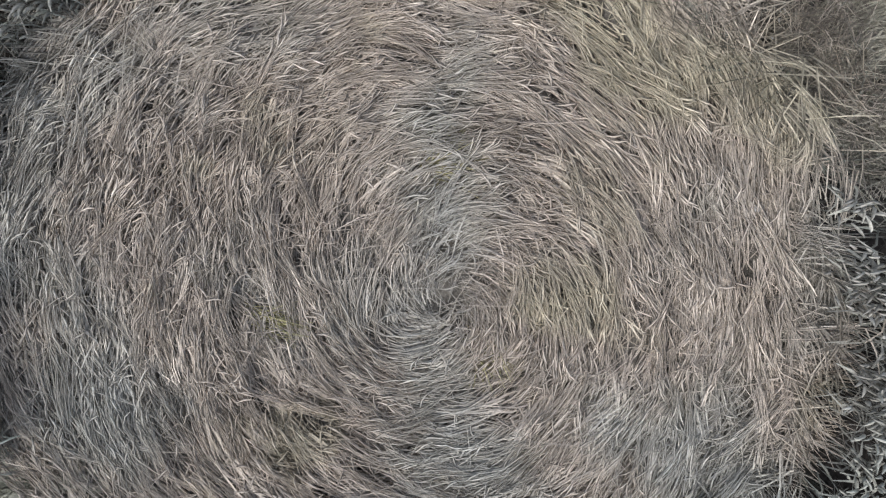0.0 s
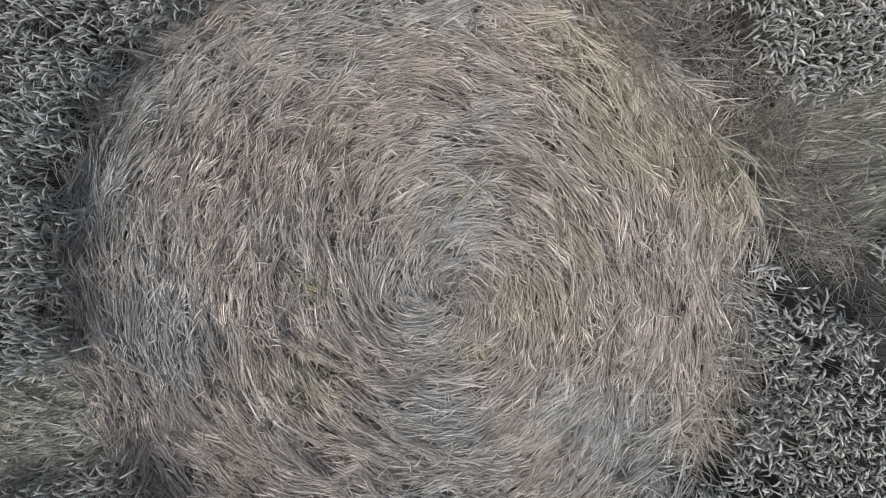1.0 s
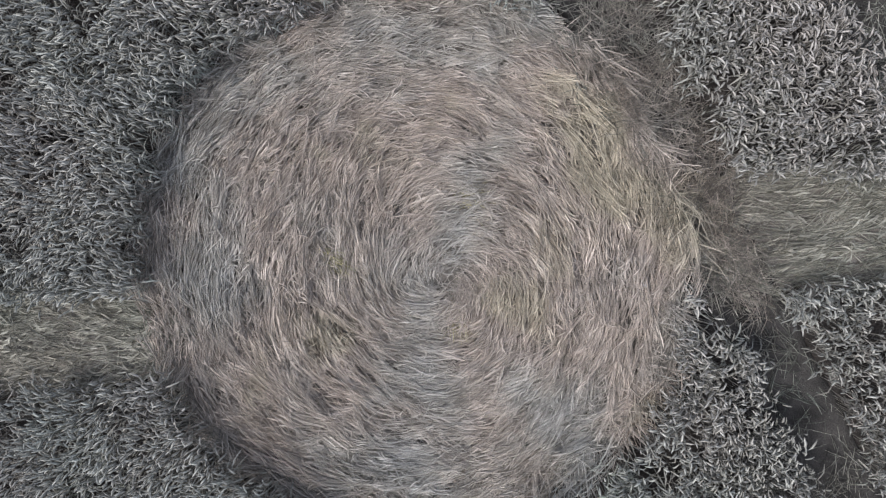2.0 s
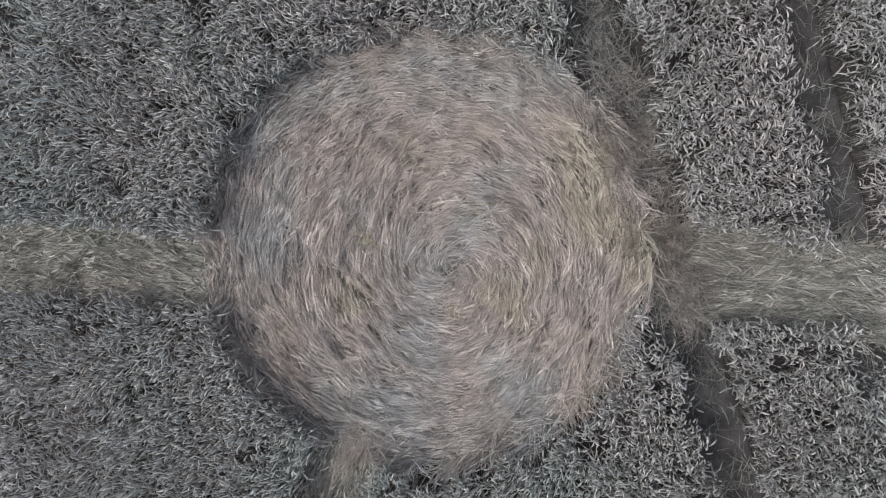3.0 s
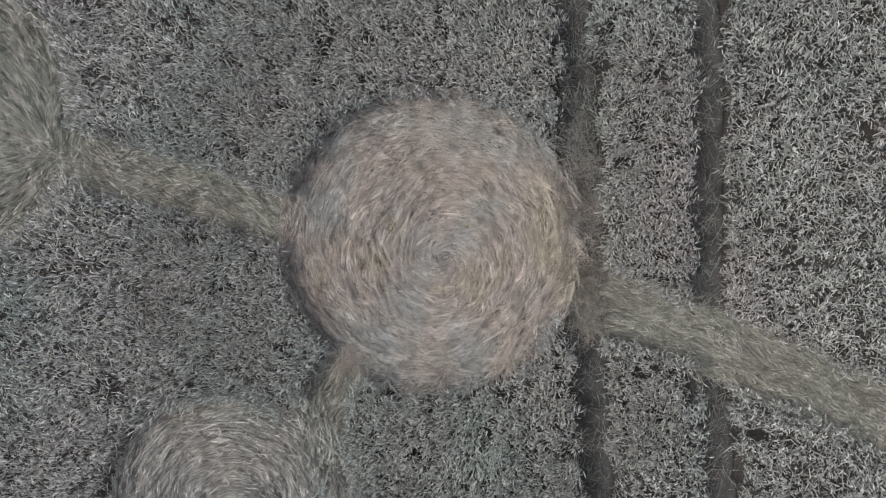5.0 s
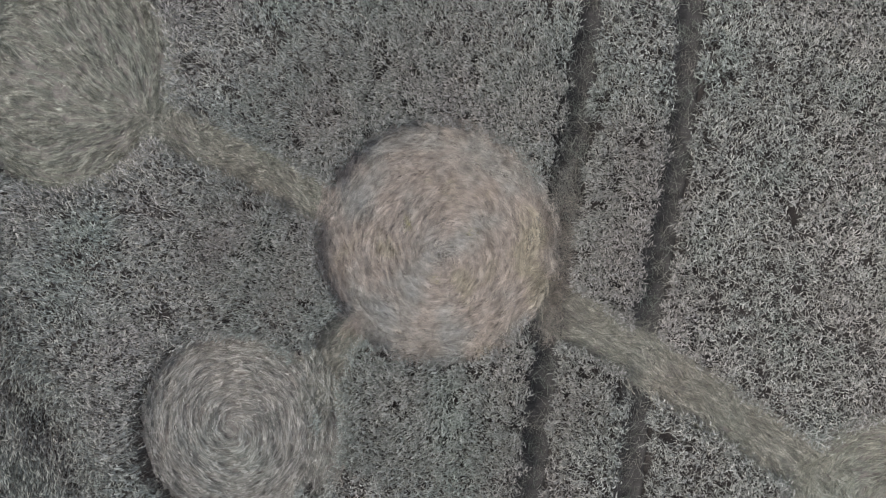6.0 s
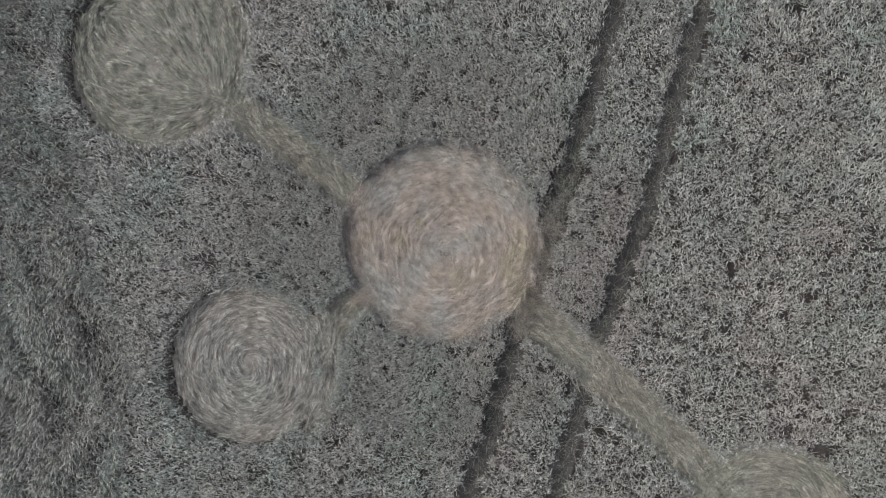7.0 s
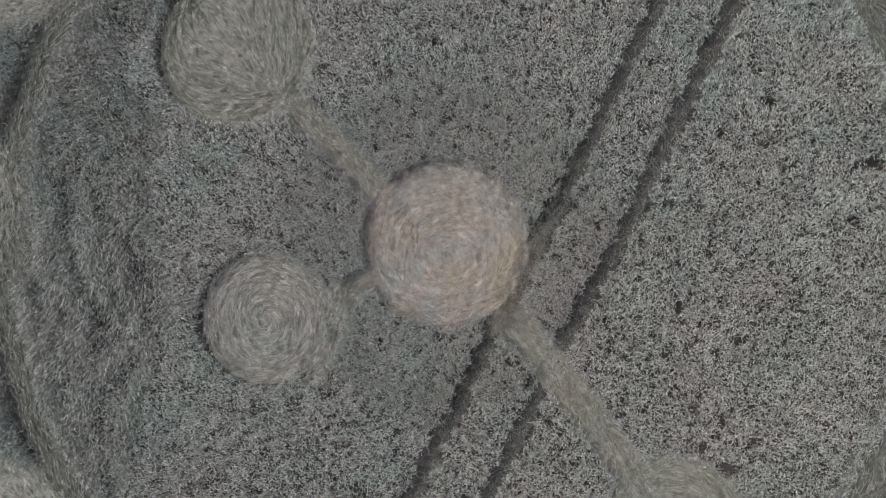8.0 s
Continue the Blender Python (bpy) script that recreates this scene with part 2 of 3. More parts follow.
def stalks(x, y, rng, knots, solid):
    """Upright stalks with nodding ears: ears, stems and leaves as three lists of faces."""
    n = len(x)
    lod = lodged(x, y)
    tall = CROP_Z + 0.10 * (vnoise(x, y, 0.45, 11) - 0.5) + 0.16 * (vnoise(x, y, 0.085, 12) - 0.5) + rng.normal(0, 0.030, n)
    tall = tall - lod * (0.02 + 0.40 * np.clip(1.5 - 2 * waves(x, y), 0, 1))
    rim = open_rim(x, y)
    # side shoots keep low along the open edges
    crest = np.abs(np.hypot(x - RING[0], y - RING[1]) - RING[2]) < 0.2
    tall = tall - np.where((rim < 0.17) & ~crest, np.minimum(rng.exponential(0.10, n), 0.40), 0)
    # the ears nod with the weather, bunch by bunch
    az = radians(135) + 2.4 * (vnoise(x, y, 0.7, 14) - 0.5) + 1.6 * (vnoise(x, y, 0.2, 16) - 0.5) + rng.normal(0, 0.70, n)
    wind = np.pi * (1.5 + 0.35 * (vnoise(x, y, 1.0, 15) - 0.5)) + rng.normal(0, 0.28, n)
    az = np.where(rng.random(n) < lod * 0.9, wind, az)
    lean = np.abs(rng.normal(0.05, 0.035, n)) + 0.30 * lod
    d = np.stack([np.cos(az), np.sin(az), np.zeros(n)], -1)
    foot = np.stack([x, y, np.zeros(n)], -1)
    top = foot + d * lean[:, None]
    top[:, 2] = tall
    length = rng.normal(0.082, 0.012, n) * (1 + 0.5 * lod)
    bend = np.clip(rng.normal(0.85, 0.40, n), 0.10, 1.7) * (1 - 0.6 * lod) + 0.75 * lod
    turn = az + rng.normal(0, 0.25, n)
    nodes = [top]
    for k in range(knots - 1):
        tilt, dist = bend * (0.35 + 1.25 * (k + 0.5) / (knots - 1)), length / (knots - 1)
        nodes.append(nodes[-1] + np.stack([np.cos(turn) * np.sin(tilt) * dist, np.sin(turn) * np.sin(tilt) * dist, np.cos(tilt) * dist], -1))
    girth = np.array({2: (0.0086, 0.0066), 3: (0.0046, 0.0092, 0.0034), 4: (0.0042, 0.0090, 0.0082, 0.0030)}[knots])[None]
    girth = girth * rng.normal(1.02, 0.13, n)[:, None]
    if solid:
        ear = tubes(np.stack(nodes, 1), girth)
    else:
        ear = ribbons(np.stack(nodes, 1), 1.75 * girth, rng.normal(0, 1.1, n))
    waist = foot * 0.45 + top * 0.55
    waist[:, :2] -= d[:, :2] * lean[:, None] * 0.25
    # deep inside the crop most stems are out of sight
    shown = rng.random(n) < np.where(rim < 0.35, 0.5, 0.06) + 0.8 * lod
    stem = ribbons(np.stack([foot, waist, top] if solid else [foot, top], 1)[shown],
                   np.full((int(shown.sum()), 3 if solid else 2), 0.0038), rng.uniform(0, 3.14, int(shown.sum())))
    keep = rng.random(n) < np.where(rim < 0.25, 0.2, 0.8 if solid else 0.4)
    m = int(keep.sum())
    la = rng.uniform(0, 2 * np.pi, m)
    ld = np.stack([np.cos(la), np.sin(la), np.zeros(m)], -1)
    h = rng.uniform(0.40, 0.86, m)[:, None]
    root = foot[keep] * (1 - h) + top[keep] * h
    reach = rng.uniform(0.07, 0.17, m)[:, None]
    l1 = root + ld * reach * 0.55 + [0, 0, 0.05]
    l2 = root + ld * reach + np.array([0, 0, 1.0]) * rng.uniform(-0.10, 0.03, m)[:, None]
    if solid:
        leaf = ribbons(np.stack([root, l1, l2], 1), np.array([[0.008, 0.013, 0.004]]) * rng.uniform(0.7, 1.2, m)[:, None],
                       rng.normal(0, 0.5, m))
    else:
        leaf = ribbons(np.stack([root, l2], 1), np.array([[0.018, 0.011]]) * rng.uniform(0.7, 1.2, m)[:, None], rng.normal(0, 0.5, m))
    return ear, stem, leaf


def pits(x, y, cell=0.5):
    """Distance to the rim of the nearest small gap where a plant failed: one in every second cell of the field."""
    r = np.random.default_rng(77)
    table = r.random((64, 64, 3))
    i, j = np.floor(x / cell).astype(int), np.floor(y / cell).astype(int)
    t = table[i % 64, j % 64]
    size = np.where(t[..., 2] < 0.55, 0.030 + 0.105 * t[..., 2], -1.0)
    return np.hypot(x - (i + 0.2 + 0.6 * t[..., 0]) * cell, y - (j + 0.2 + 0.6 * t[..., 1]) * cell) - size


def scatter(rng, density, x0, x1, y0, y1):
    n = int(density * (x1 - x0) * (y1 - y0))
    return rng.uniform(x0, x1, n), rng.uniform(y0, y1, n)


def crop_places(rng, density):
    x, y = scatter(rng, density, -FIELD[0], FIELD[0], -FIELD[1], FIELD[1])
    ex, ey = scatter(rng, 0.5 * density, -FIELD[0], FIELD[0], -FIELD[1], FIELD[1])
    edge = open_rim(ex, ey) < 0.17
    x, y = np.r_[x, ex[edge]], np.r_[y, ey[edge]]
    # the crop stands thick along the inner side of the ring
    ex, ey = scatter(rng, 1.6 * density, -FIELD[0], -8.5, -FIELD[1], FIELD[1])
    r = np.hypot(ex - RING[0], ey - RING[1])
    edge = (r < RING[2]) & (r > RING[2] - 0.14)
    x, y = np.r_[x, ex[edge]], np.r_[y, ey[edge]]
    ragged = 0.10 * (vnoise(x, y, 0.28, 21) - 0.5) + 0.06 * (vnoise(x, y, 0.11, 22) - 0.5)
    ok = laid_gap(x, y) + ragged > 0.0
    for k in (0, 1):
        ok &= track_gap(x, y, k) + 2.2 * ragged > 0.25 + (0.10 * np.clip(1.2 - np.abs(y + 0.2) / 1.6, 0, 1) if k == 0 else 0)
    ok &= ~((track_gap(x, y, 0) < 0.5) & (disc_gap(x, y, MAIN) < 0.30 + ragged) & (y > -1.5))
    # stalks at the main circle's lower rim were knocked outwards
    ok &= ~((disc_gap(x, y, MAIN) + 2.5 * ragged < 0.12 * knocked(x, y)))
    # thin places, where stalks failed
    thin = vnoise(x, y, 0.32, 23) * 0.22 + vnoise(x, y, 0.14, 24) * 0.28 + vnoise(x, y, 0.075, 25) * 0.5
    ok &= rng.random(len(x)) < np.clip((thin - 0.285) * 7.2, 0.04, 1)
    ok &= rng.random(len(x)) > 0.6 * lodged(x, y) * np.clip((0.45 - waves(x, y)) * 5, 0, 1)
    ok &= pits(x, y) + 0.8 * ragged > 0
    for bx, by, br in BARE:
        ok &= np.hypot(x - bx, y - by) + 1.4 * ragged > br
    return x[ok], y[ok]


def field_part(name, x, y, rng, knots, solid, label, ears=EAR):
    ear, stem, leaf = stalks(x, y, rng, knots, solid)
    field = empty(name, 0, 0, label, "wheat", kind="stuff")
    for pname, geo, mat in (("ears", ear, ears), ("stems", stem, STEM), ("leaves", leaf, LEAF)):
        tagged(part(pname, raw_mesh(pname, *geo, mat), field), kind="stuff")
    return field


rng = np.random.default_rng(101)
cx, cy = crop_places(rng, 1500)
away = np.hypot(cx, cy - 0.2) + 0.9 * rng.random(len(cx))
# the crop thins a little away from the circle
kept = rng.random(len(cx)) < np.where(away < 3.9, 1.0, np.where(away < 5.0, 0.85, 0.72))
cx, cy, away = cx[kept], cy[kept], away[kept]
bent = lodged(cx, cy) > 0.22
near_field = field_part("standing_wheat", cx[away < 3.9], cy[away < 3.9], rng, 4, True,
                        "ripe grey-beige wheat standing round the flattened circle")
for sel, knots, solid in (((away >= 3.9) & (away < 5.0), 3, True), ((away >= 5.0) & (away < 8.2) & ~bent, 3, False), ((away >= 8.2) & ~bent, 2, False)):
    field_part("standing_wheat", cx[sel], cy[sel], rng, knots, solid, "ripe grey-beige wheat standing in the open field")
field_part("lodged_wheat", cx[bent], cy[bent], rng, 3, False, "wind-bent wavy greenish wheat lying over near the ring", EAR_GREEN)

# single stalks that stand at the rim of the main circle
stalk_kinds = []
for k in range(8):
    top = CROP_Z + rng.normal(0, 0.03)
    lean, turn = rng.uniform(0.02, 0.10), rng.uniform(0.3, 0.9)
    v, f = tubes(np.array([[[0, 0, 0], [lean * 0.4, 0, top * 0.55], [lean, 0, top]]]), np.array([[0.0024, 0.0022, 0.0018]]))
    stem_mesh = raw_mesh("stem", v, f, STEM)
    p = [np.array([lean, 0.0, top])]
    for tilt in (turn * 0.5, turn * 0.8, turn * 1.2, turn * 1.5):
        p.append(p[-1] + 0.019 * np.array([math.sin(tilt), 0.1 * tilt, math.cos(tilt)]))
    v, f = tubes(np.array([p]), np.array([[0.0036, 0.0070, 0.0076, 0.0060, 0.0022]]), 5)
    ear_mesh = raw_mesh("ear", v, f, EAR)
    h = rng.uniform(0.3, 0.45)
    v, f = ribbons(np.array([[[lean * 0.4, 0, h], [lean * 0.4 - 0.05, 0.03, h + 0.06], [lean * 0.4 - 0.13, 0.07, h + 0.01]]]),
                   np.array([[0.006, 0.009, 0.003]]), np.array([0.3]))
    stalk_kinds.append((stem_mesh, ear_mesh, raw_mesh("leaf", v, f, LEAF)))
placed = 0
while placed < 220:
    a, r = rng.uniform(0, 2 * math.pi), MAIN[2] + rng.uniform(0.02, 0.4)
    x, y = MAIN[0] + r * math.cos(a), MAIN[1] + r * math.sin(a)
    px, py = np.array([x]), np.array([y])
    if laid_gap(px, py)[0] < 0.02 or track_gap(px, py, 0)[0] < 0.4:
        continue
    stem_mesh, ear_mesh, leaf_mesh = stalk_kinds[placed % 8]
    stalk = part("wheat_stalk", stem_mesh, near_field)
    stalk.matrix_basis = pose(x, y, 0, 0, 0, rng.uniform(0, 360))
    part("ear", ear_mesh, stalk)
    part("leaf", leaf_mesh, stalk)
    placed += 1

# crop beyond the part that is seen close by
step = 0.8
ax = np.r_[-400, -150, -70, np.arange(-40, 40.01, step), 70, 150, 400]
fx, fy = np.meshgrid(ax, ax, indexing="ij")
fz = 0.50 + 0.12 * (vnoise(fx, fy, 0.7, 31) - 0.5) + 0.15 * (np.random.default_rng(5).random(fx.shape) - 0.5)
open_here = (ring_gap(fx, fy) < 0) | (track_gap(fx, fy, 0) < 0.22) | (track_gap(fx, fy, 1) < 0.22)
for c in SATELLITES:
    open_here |= disc_gap(fx, fy, c) < 0
fz = np.where(open_here, 0.02, fz)
ids = np.arange(len(ax) ** 2).reshape(len(ax), len(ax))
quads = np.stack([ids[:-1, :-1], ids[1:, :-1], ids[1:, 1:], ids[:-1, 1:]], -1)
mx, my = (ax[:-1] + ax[1:]) / 2, (ax[:-1] + ax[1:]) / 2
outside = (np.abs(mx)[:, None] > FIELD[0]) | (np.abs(my)[None, :] > FIELD[1])
tagged(new("distant_wheat", raw_mesh("distant_wheat", np.stack([fx, fy, fz], -1).reshape(-1, 3), quads[outside], CANOPY)),
       "grey-beige wheat field running on to the horizon", "wheat", kind="stuff")


# ---- laid straw ----
def swirl(knot, inward=0.45, fade=0.9, sense=-1):
    """The way the crop was swept round a knot: with the clock, flung outwards near the middle."""
    def way(x, y):
        dx, dy = x - knot[0], y - knot[1]
        r = np.hypot(dx, dy)
        return np.arctan2(dy, dx) + sense * (np.pi / 2 - inward * np.clip(1.25 - r / fade, 0, 1))
    return way


def whorl(c, knot, inward=0.45, fade=0.9):
    """A swirl round its knot that turns to follow the rim of its circle."""
    middle = swirl(knot, inward, fade)

    def way(x, y):
        a, t = middle(x, y), np.arctan2(y - c[1], x - c[0]) - np.pi / 2
        w = np.clip((np.hypot(x - c[0], y - c[1]) / c[2] - 0.5) / 0.4, 0, 1)
        w = w * w * (3 - 2 * w)
        return np.arctan2(np.sin(a) * (1 - w) + np.sin(t) * w, np.cos(a) * (1 - w) + np.cos(t) * w)
    return way


def fan(entry, c):
    """Crop pressed outwards from an entry, turning along the rim."""
    def way(x, y):
        ax, ay = x - entry[0], y - entry[1]
        ln = np.maximum(np.hypot(ax, ay), 1e-6)
        ax, ay = ax / ln, ay / ln
        rx, ry = x - c[0], y - c[1]
        r = np.maximum(np.hypot(rx, ry), 1e-6)
        tx, ty = -ry / r, rx / r
        side = np.sign(tx * ax + ty * ay + 1e-9)
        w = np.clip((r / c[2] - 0.55) / 0.35, 0, 1)
        return np.arctan2(ay * (1 - w) + ty * side * w, ax * (1 - w) + tx * side * w)
    return way


def along(line):
    def way(x, y):
        best, ang = np.full(np.shape(x), 1e9), np.zeros(np.shape(x))
        for a, b in zip(line[:-1], line[1:]):
            g = far_from(x, y, (a, b))
            ang = np.where(g < best, math.atan2(b[1] - a[1], b[0] - a[0]), ang)
            best = np.minimum(best, g)
        return ang
    return way


def sweep(x, y, way, rng, length, knots, z0, z1, wander=0.5, scatter_by=0.3, lumps=0.06, lock=6, jumble=0.14):
    """Stalks that follow the way they were pressed, side by side in straight locks, with a few strays: paths (n, knots, 3)."""
    n = len(x)
    first = np.arange(n) // lock * lock
    hx, hy = x[first], y[first]
    turn = rng.normal(0, scatter_by, n)[first]
    turn = turn + wander * 2 * (vnoise(hx, hy, 0.42, 43) - 0.5) + 1.4 * wander * (vnoise(hx, hy, 0.15, 44) - 0.5)
    a = way(hx, hy) + turn
    side = rng.uniform(-1, 1, n) * (0.0026 * lock * rng.uniform(0.6, 1.5, n))[first]
    slip = rng.normal(0, 0.05, n)
    off = turn + rng.normal(0, 0.05, n) + side * rng.normal(0, 2.5, n)[first]
    z = rng.uniform(z0, z1, n)[first] + rng.uniform(-0.012, 0.014, n)
    rise = rng.uniform(-0.006, 0.028, n)[first]
    curl = rng.normal(0, 0.05, n)[first] + rng.normal(0, 0.03, n)
    length = length[first] * rng.uniform(0.8, 1.12, n)
    stray = rng.random(n) < jumble
    px = np.where(stray, x, hx - np.sin(a) * side + np.cos(a) * slip)
    py = np.where(stray, y, hy + np.cos(a) * side + np.sin(a) * slip)
    off = off + np.where(stray, rng.normal(0, 0.8, n), 0)
    nodes = []
    for s in range(knots):
        f = s / (knots - 1)
        lump = lumps * (vnoise(px, py, 0.17, 41) + 0.6 * vnoise(px, py, 0.07, 42) - 0.7)
        nodes.append(np.stack([px, py, np.maximum(z + lump + rise * (f * 2 - 1) + 0.008 * np.sin(3.1 * f), 0.03)], -1))
        a = way(px, py) + off + curl * s
        px, py = px + np.cos(a) * length / (knots - 1), py + np.sin(a) * length / (knots - 1)
    return np.stack(nodes, 1)


def laid_ears(paths, rng, size, solid):
    """Ears at the ends of laid stalks, each bent a little to one side."""
    n = len(paths)
    d = paths[:, -1] - paths[:, -2]
    a = np.arctan2(d[:, 1], d[:, 0])
    length = rng.normal(0.082, 0.012, n)
    bow = rng.normal(0, 0.22, n)
    drop = rng.normal(-0.06, 0.10, n)
    knots = 3
    nodes = [paths[:, -1]]
    for k in range(knots - 1):
        a = a + bow
        nodes.append(nodes[-1] + np.stack([np.cos(a), np.sin(a), drop], -1) * (length / (knots - 1))[:, None])
    nodes = np.stack(nodes, 1)
    nodes[..., 2] = np.maximum(nodes[..., 2], 0.03)
    girth = rng.uniform(0.85, 1.2, n)[:, None] * np.array([[0.0036, 0.0072, 0.0026]]) * size
    return tubes(nodes, girth) if solid else ribbons(nodes, 2 * girth, rng.normal(0, 0.5, n))


def lock_tone(n, lock, rng):
    """One tone for all the stalks of a lock."""
    return rng.uniform(0.80, 1.18, n)[np.arange(n) // lock * lock]


def straw_cover(inside, box, way, rng, density, round_share, name, parent, material, wander=0.5, lo=0.05, hi=0.12,
                size=1.0, reach=(0.11, 0.32), stray=0.3, lumps=0.06, lock=6, jumble=0.14):
    """The whole cover of one pressed place: flat blades below, round stalks with their ears on top."""
    x, y = scatter(rng, density, *box)
    ok = inside(x, y)
    x, y = x[ok], y[ok]
    top = rng.random(len(x)) < round_share
    m = int((~top).sum())
    p = sweep(x[~top], y[~top], way, rng, rng.uniform(*reach, m), 3, lo - 0.02, hi - 0.02, wander, stray, lumps, lock, jumble)
    w = rng.uniform(0.004, 0.0085, m)[:, None] * np.array([[0.8, 1, 0.5]]) * size
    blades = ribbons(p, w, rng.normal(0, 0.55, m))
    m = int(top.sum())
    p = sweep(x[top], y[top], way, rng, rng.uniform(*reach, m) * 1.45, 3, lo + 0.01, hi + 0.015, wander, stray, lumps, lock, jumble)
    r = rng.uniform(0.0017, 0.0031, m)[:, None] * np.array([[1, 1, 0.8]]) * size
    eared, solid = rng.random(m) < 0.65, material is STRAW
    v, f = merged([blades, tubes(p, r), laid_ears(p[eared], rng, size, solid)])
    dried = lock_tone(m, lock, rng)
    tone = np.r_[np.repeat(lock_tone(int((~top).sum()), lock, rng), 6), np.repeat(dried, 9), np.repeat(dried[eared], 9 if solid else 6)]
    return tagged(part(name, raw_mesh(name, v, f, material, (parent.location[0], parent.location[1], 0), tone), parent), kind="stuff")


def bed(name, parent, inside, box, cell=0.09, material=MAT):
    """The pressed bed under the loose straw."""
    xs, ys = np.arange(box[0], box[1] + cell, cell), np.arange(box[2], box[3] + cell, cell)
    bx, by = np.meshgrid(xs, ys, indexing="ij")
    bz = 0.030 + 0.03 * vnoise(bx, by, 0.16, 51)
    q = np.arange(bx.size).reshape(bx.shape)
    q = np.stack([q[:-1, :-1], q[1:, :-1], q[1:, 1:], q[:-1, 1:]], -1)
    mid = inside((bx[:-1, :-1] + bx[1:, 1:]) / 2, (by[:-1, :-1] + by[1:, 1:]) / 2)
    me = raw_mesh(name, np.stack([bx, by, bz], -1).reshape(-1, 3), q[mid], material, tuple(parent.location))
    return part(name, me, parent, "trodden dark straw bed")


def edge_fringe(c, rng, tufts, arc, parent, material, out=0.3, most=0.45, stout=1.0):
    """Tufts of stalks at the rim that spill out over the standing crop."""
    each = 26
    heart = np.repeat(np.radians(rng.uniform(*arc, tufts)), each)
    n = tufts * each
    a = heart + rng.normal(0, 0.022, n)
    r0 = c[2] - np.repeat(rng.uniform(0.0, 0.14, tufts), each) - rng.uniform(0, 0.08, n)
    ln = np.repeat(rng.uniform(0.2, most, tufts), each) * rng.uniform(0.6, 1.1, n)
    skew = np.repeat(rng.normal(-0.35, 0.4, tufts), each) + rng.normal(0, 0.2, n)
    lift = np.repeat(rng.uniform(0.25, 1.0, tufts), each) * rng.uniform(0.5, 1.1, n)
    nodes = []
    for f in (0.0, 0.4, 0.75, 1.0):
        rr, aa = r0 + ln * f * np.cos(skew), a + np.sin(skew) * ln * f / c[2]
        nodes.append(np.stack([c[0] + rr * np.cos(aa), c[1] + rr * np.sin(aa), 0.07 + out * f * (1.3 - 0.4 * f) * lift], -1))
    v, f = tubes(np.stack(nodes, 1), stout * rng.uniform(0.0022, 0.0038, n)[:, None] * np.array([[1, 1, 1.2, 0.6]]))
    return tagged(part("fringe", raw_mesh("fringe", v, f, material, tuple(parent.location)), parent), kind="stuff")


def rim_thatch(c, parent, rng, density, material, wide):
    """Stalks pushed over along the rim, leaning up against the standing crop."""
    x, y = scatter(rng, density, *circle_box(c, 0.3))
    g = disc_gap(x, y, c) + 0.08 * (vnoise(x, y, 0.3, 61) - 0.5)
    others = np.minimum.reduce([far_from(x, y, line) - 0.25 for line in (PATH_UPPER, PATH_END, PATH_LOWER)])
    ok = (g > -0.06) & (g < wide) & (others > 0) & (rng.random(len(x)) < np.clip((wide - g) * 7, 0, 1))
    x, y, n = x[ok], y[ok], int(ok.sum())
    p = sweep(x, y, lambda u, w: np.arctan2(w - c[1], u - c[0]) - np.pi / 2 - 0.25, rng, rng.uniform(0.12, 0.34, n), 3, 0.06, 0.13,
              0.5, 0.35, 0.07, 9, 0.2)
    p[..., 2] += 1.25 * np.clip(disc_gap(p[..., 0], p[..., 1], c) + 0.04, 0, 0.24)
    v, f = ribbons(p, rng.uniform(0.004, 0.008, n)[:, None] * np.array([[0.9, 1, 0.6]]), rng.normal(0, 0.6, n))
    return tagged(part("rim_straw", raw_mesh("rim_straw", v, f, material, tuple(parent.location), np.repeat(lock_tone(n, 9, rng), 6)), parent,
                       "brownish stalks pushed over along the rim"), kind="stuff")


def circle_box(c, pad=0.1):
    return c[0] - c[2] - pad, c[0] + c[2] + pad, c[1] - c[2] - pad, c[1] + c[2] + pad


def flattened_circle(c, knot, rng, density, share, material, label, inward=0.45, wander=0.5, size=1.0, stray=0.3, lumps=0.06, lock=6, hi=0.12, rim=-0.01, jumble=0.14, seen=-1e9, lay=None, reach=(0.11, 0.32), gap=None):
    thing = empty("flattened_circle", c[0], c[1], label, "crop circle", "flattened circles")

    def inside(x, y):
        return disc_gap(x, y, c) + 0.10 * (vnoise(x, y, 0.3, 61) - 0.5) < np.where(x > seen, rim - (gap(x, y) if gap else 0), -1e9)
    bed("straw_bed", thing, lambda x, y: disc_gap(x, y, c) < rim + 0.05 - (2 * gap(x, y) if gap else 0), circle_box(c, 0.2))
    straw_cover(inside, circle_box(c), lay or whorl(c, knot, inward), rng, density, share, "laid_straw", thing, material, wander, hi=hi, size=size,
                stray=stray, lumps=lumps, lock=lock, jumble=jumble, reach=reach)
    return thing


def flattened_path(line, width, rng, density, label, material=PATH_STRAW):
    thing = empty("flattened_path", line[0][0], line[0][1], label, "crop path", "flattened paths")
    xs, ys = [p[0] for p in line], [p[1] for p in line]
    box = (min(xs) - 0.5, max(xs) + 0.5, min(ys) - 0.5, max(ys) + 0.5)
    bed("straw_bed", thing, lambda x, y: far_from(x, y, line) < width + 0.08, box)
    straw_cover(lambda x, y: far_from(x, y, line) + 0.1 * (vnoise(x, y, 0.3, 62) - 0.5) < width + 0.06, box, along(line), rng, density, 0.25,
                "laid_straw", thing, material, 0.4, hi=0.10, size=1.05, reach=(0.12, 0.34), jumble=0.2)
    return thing


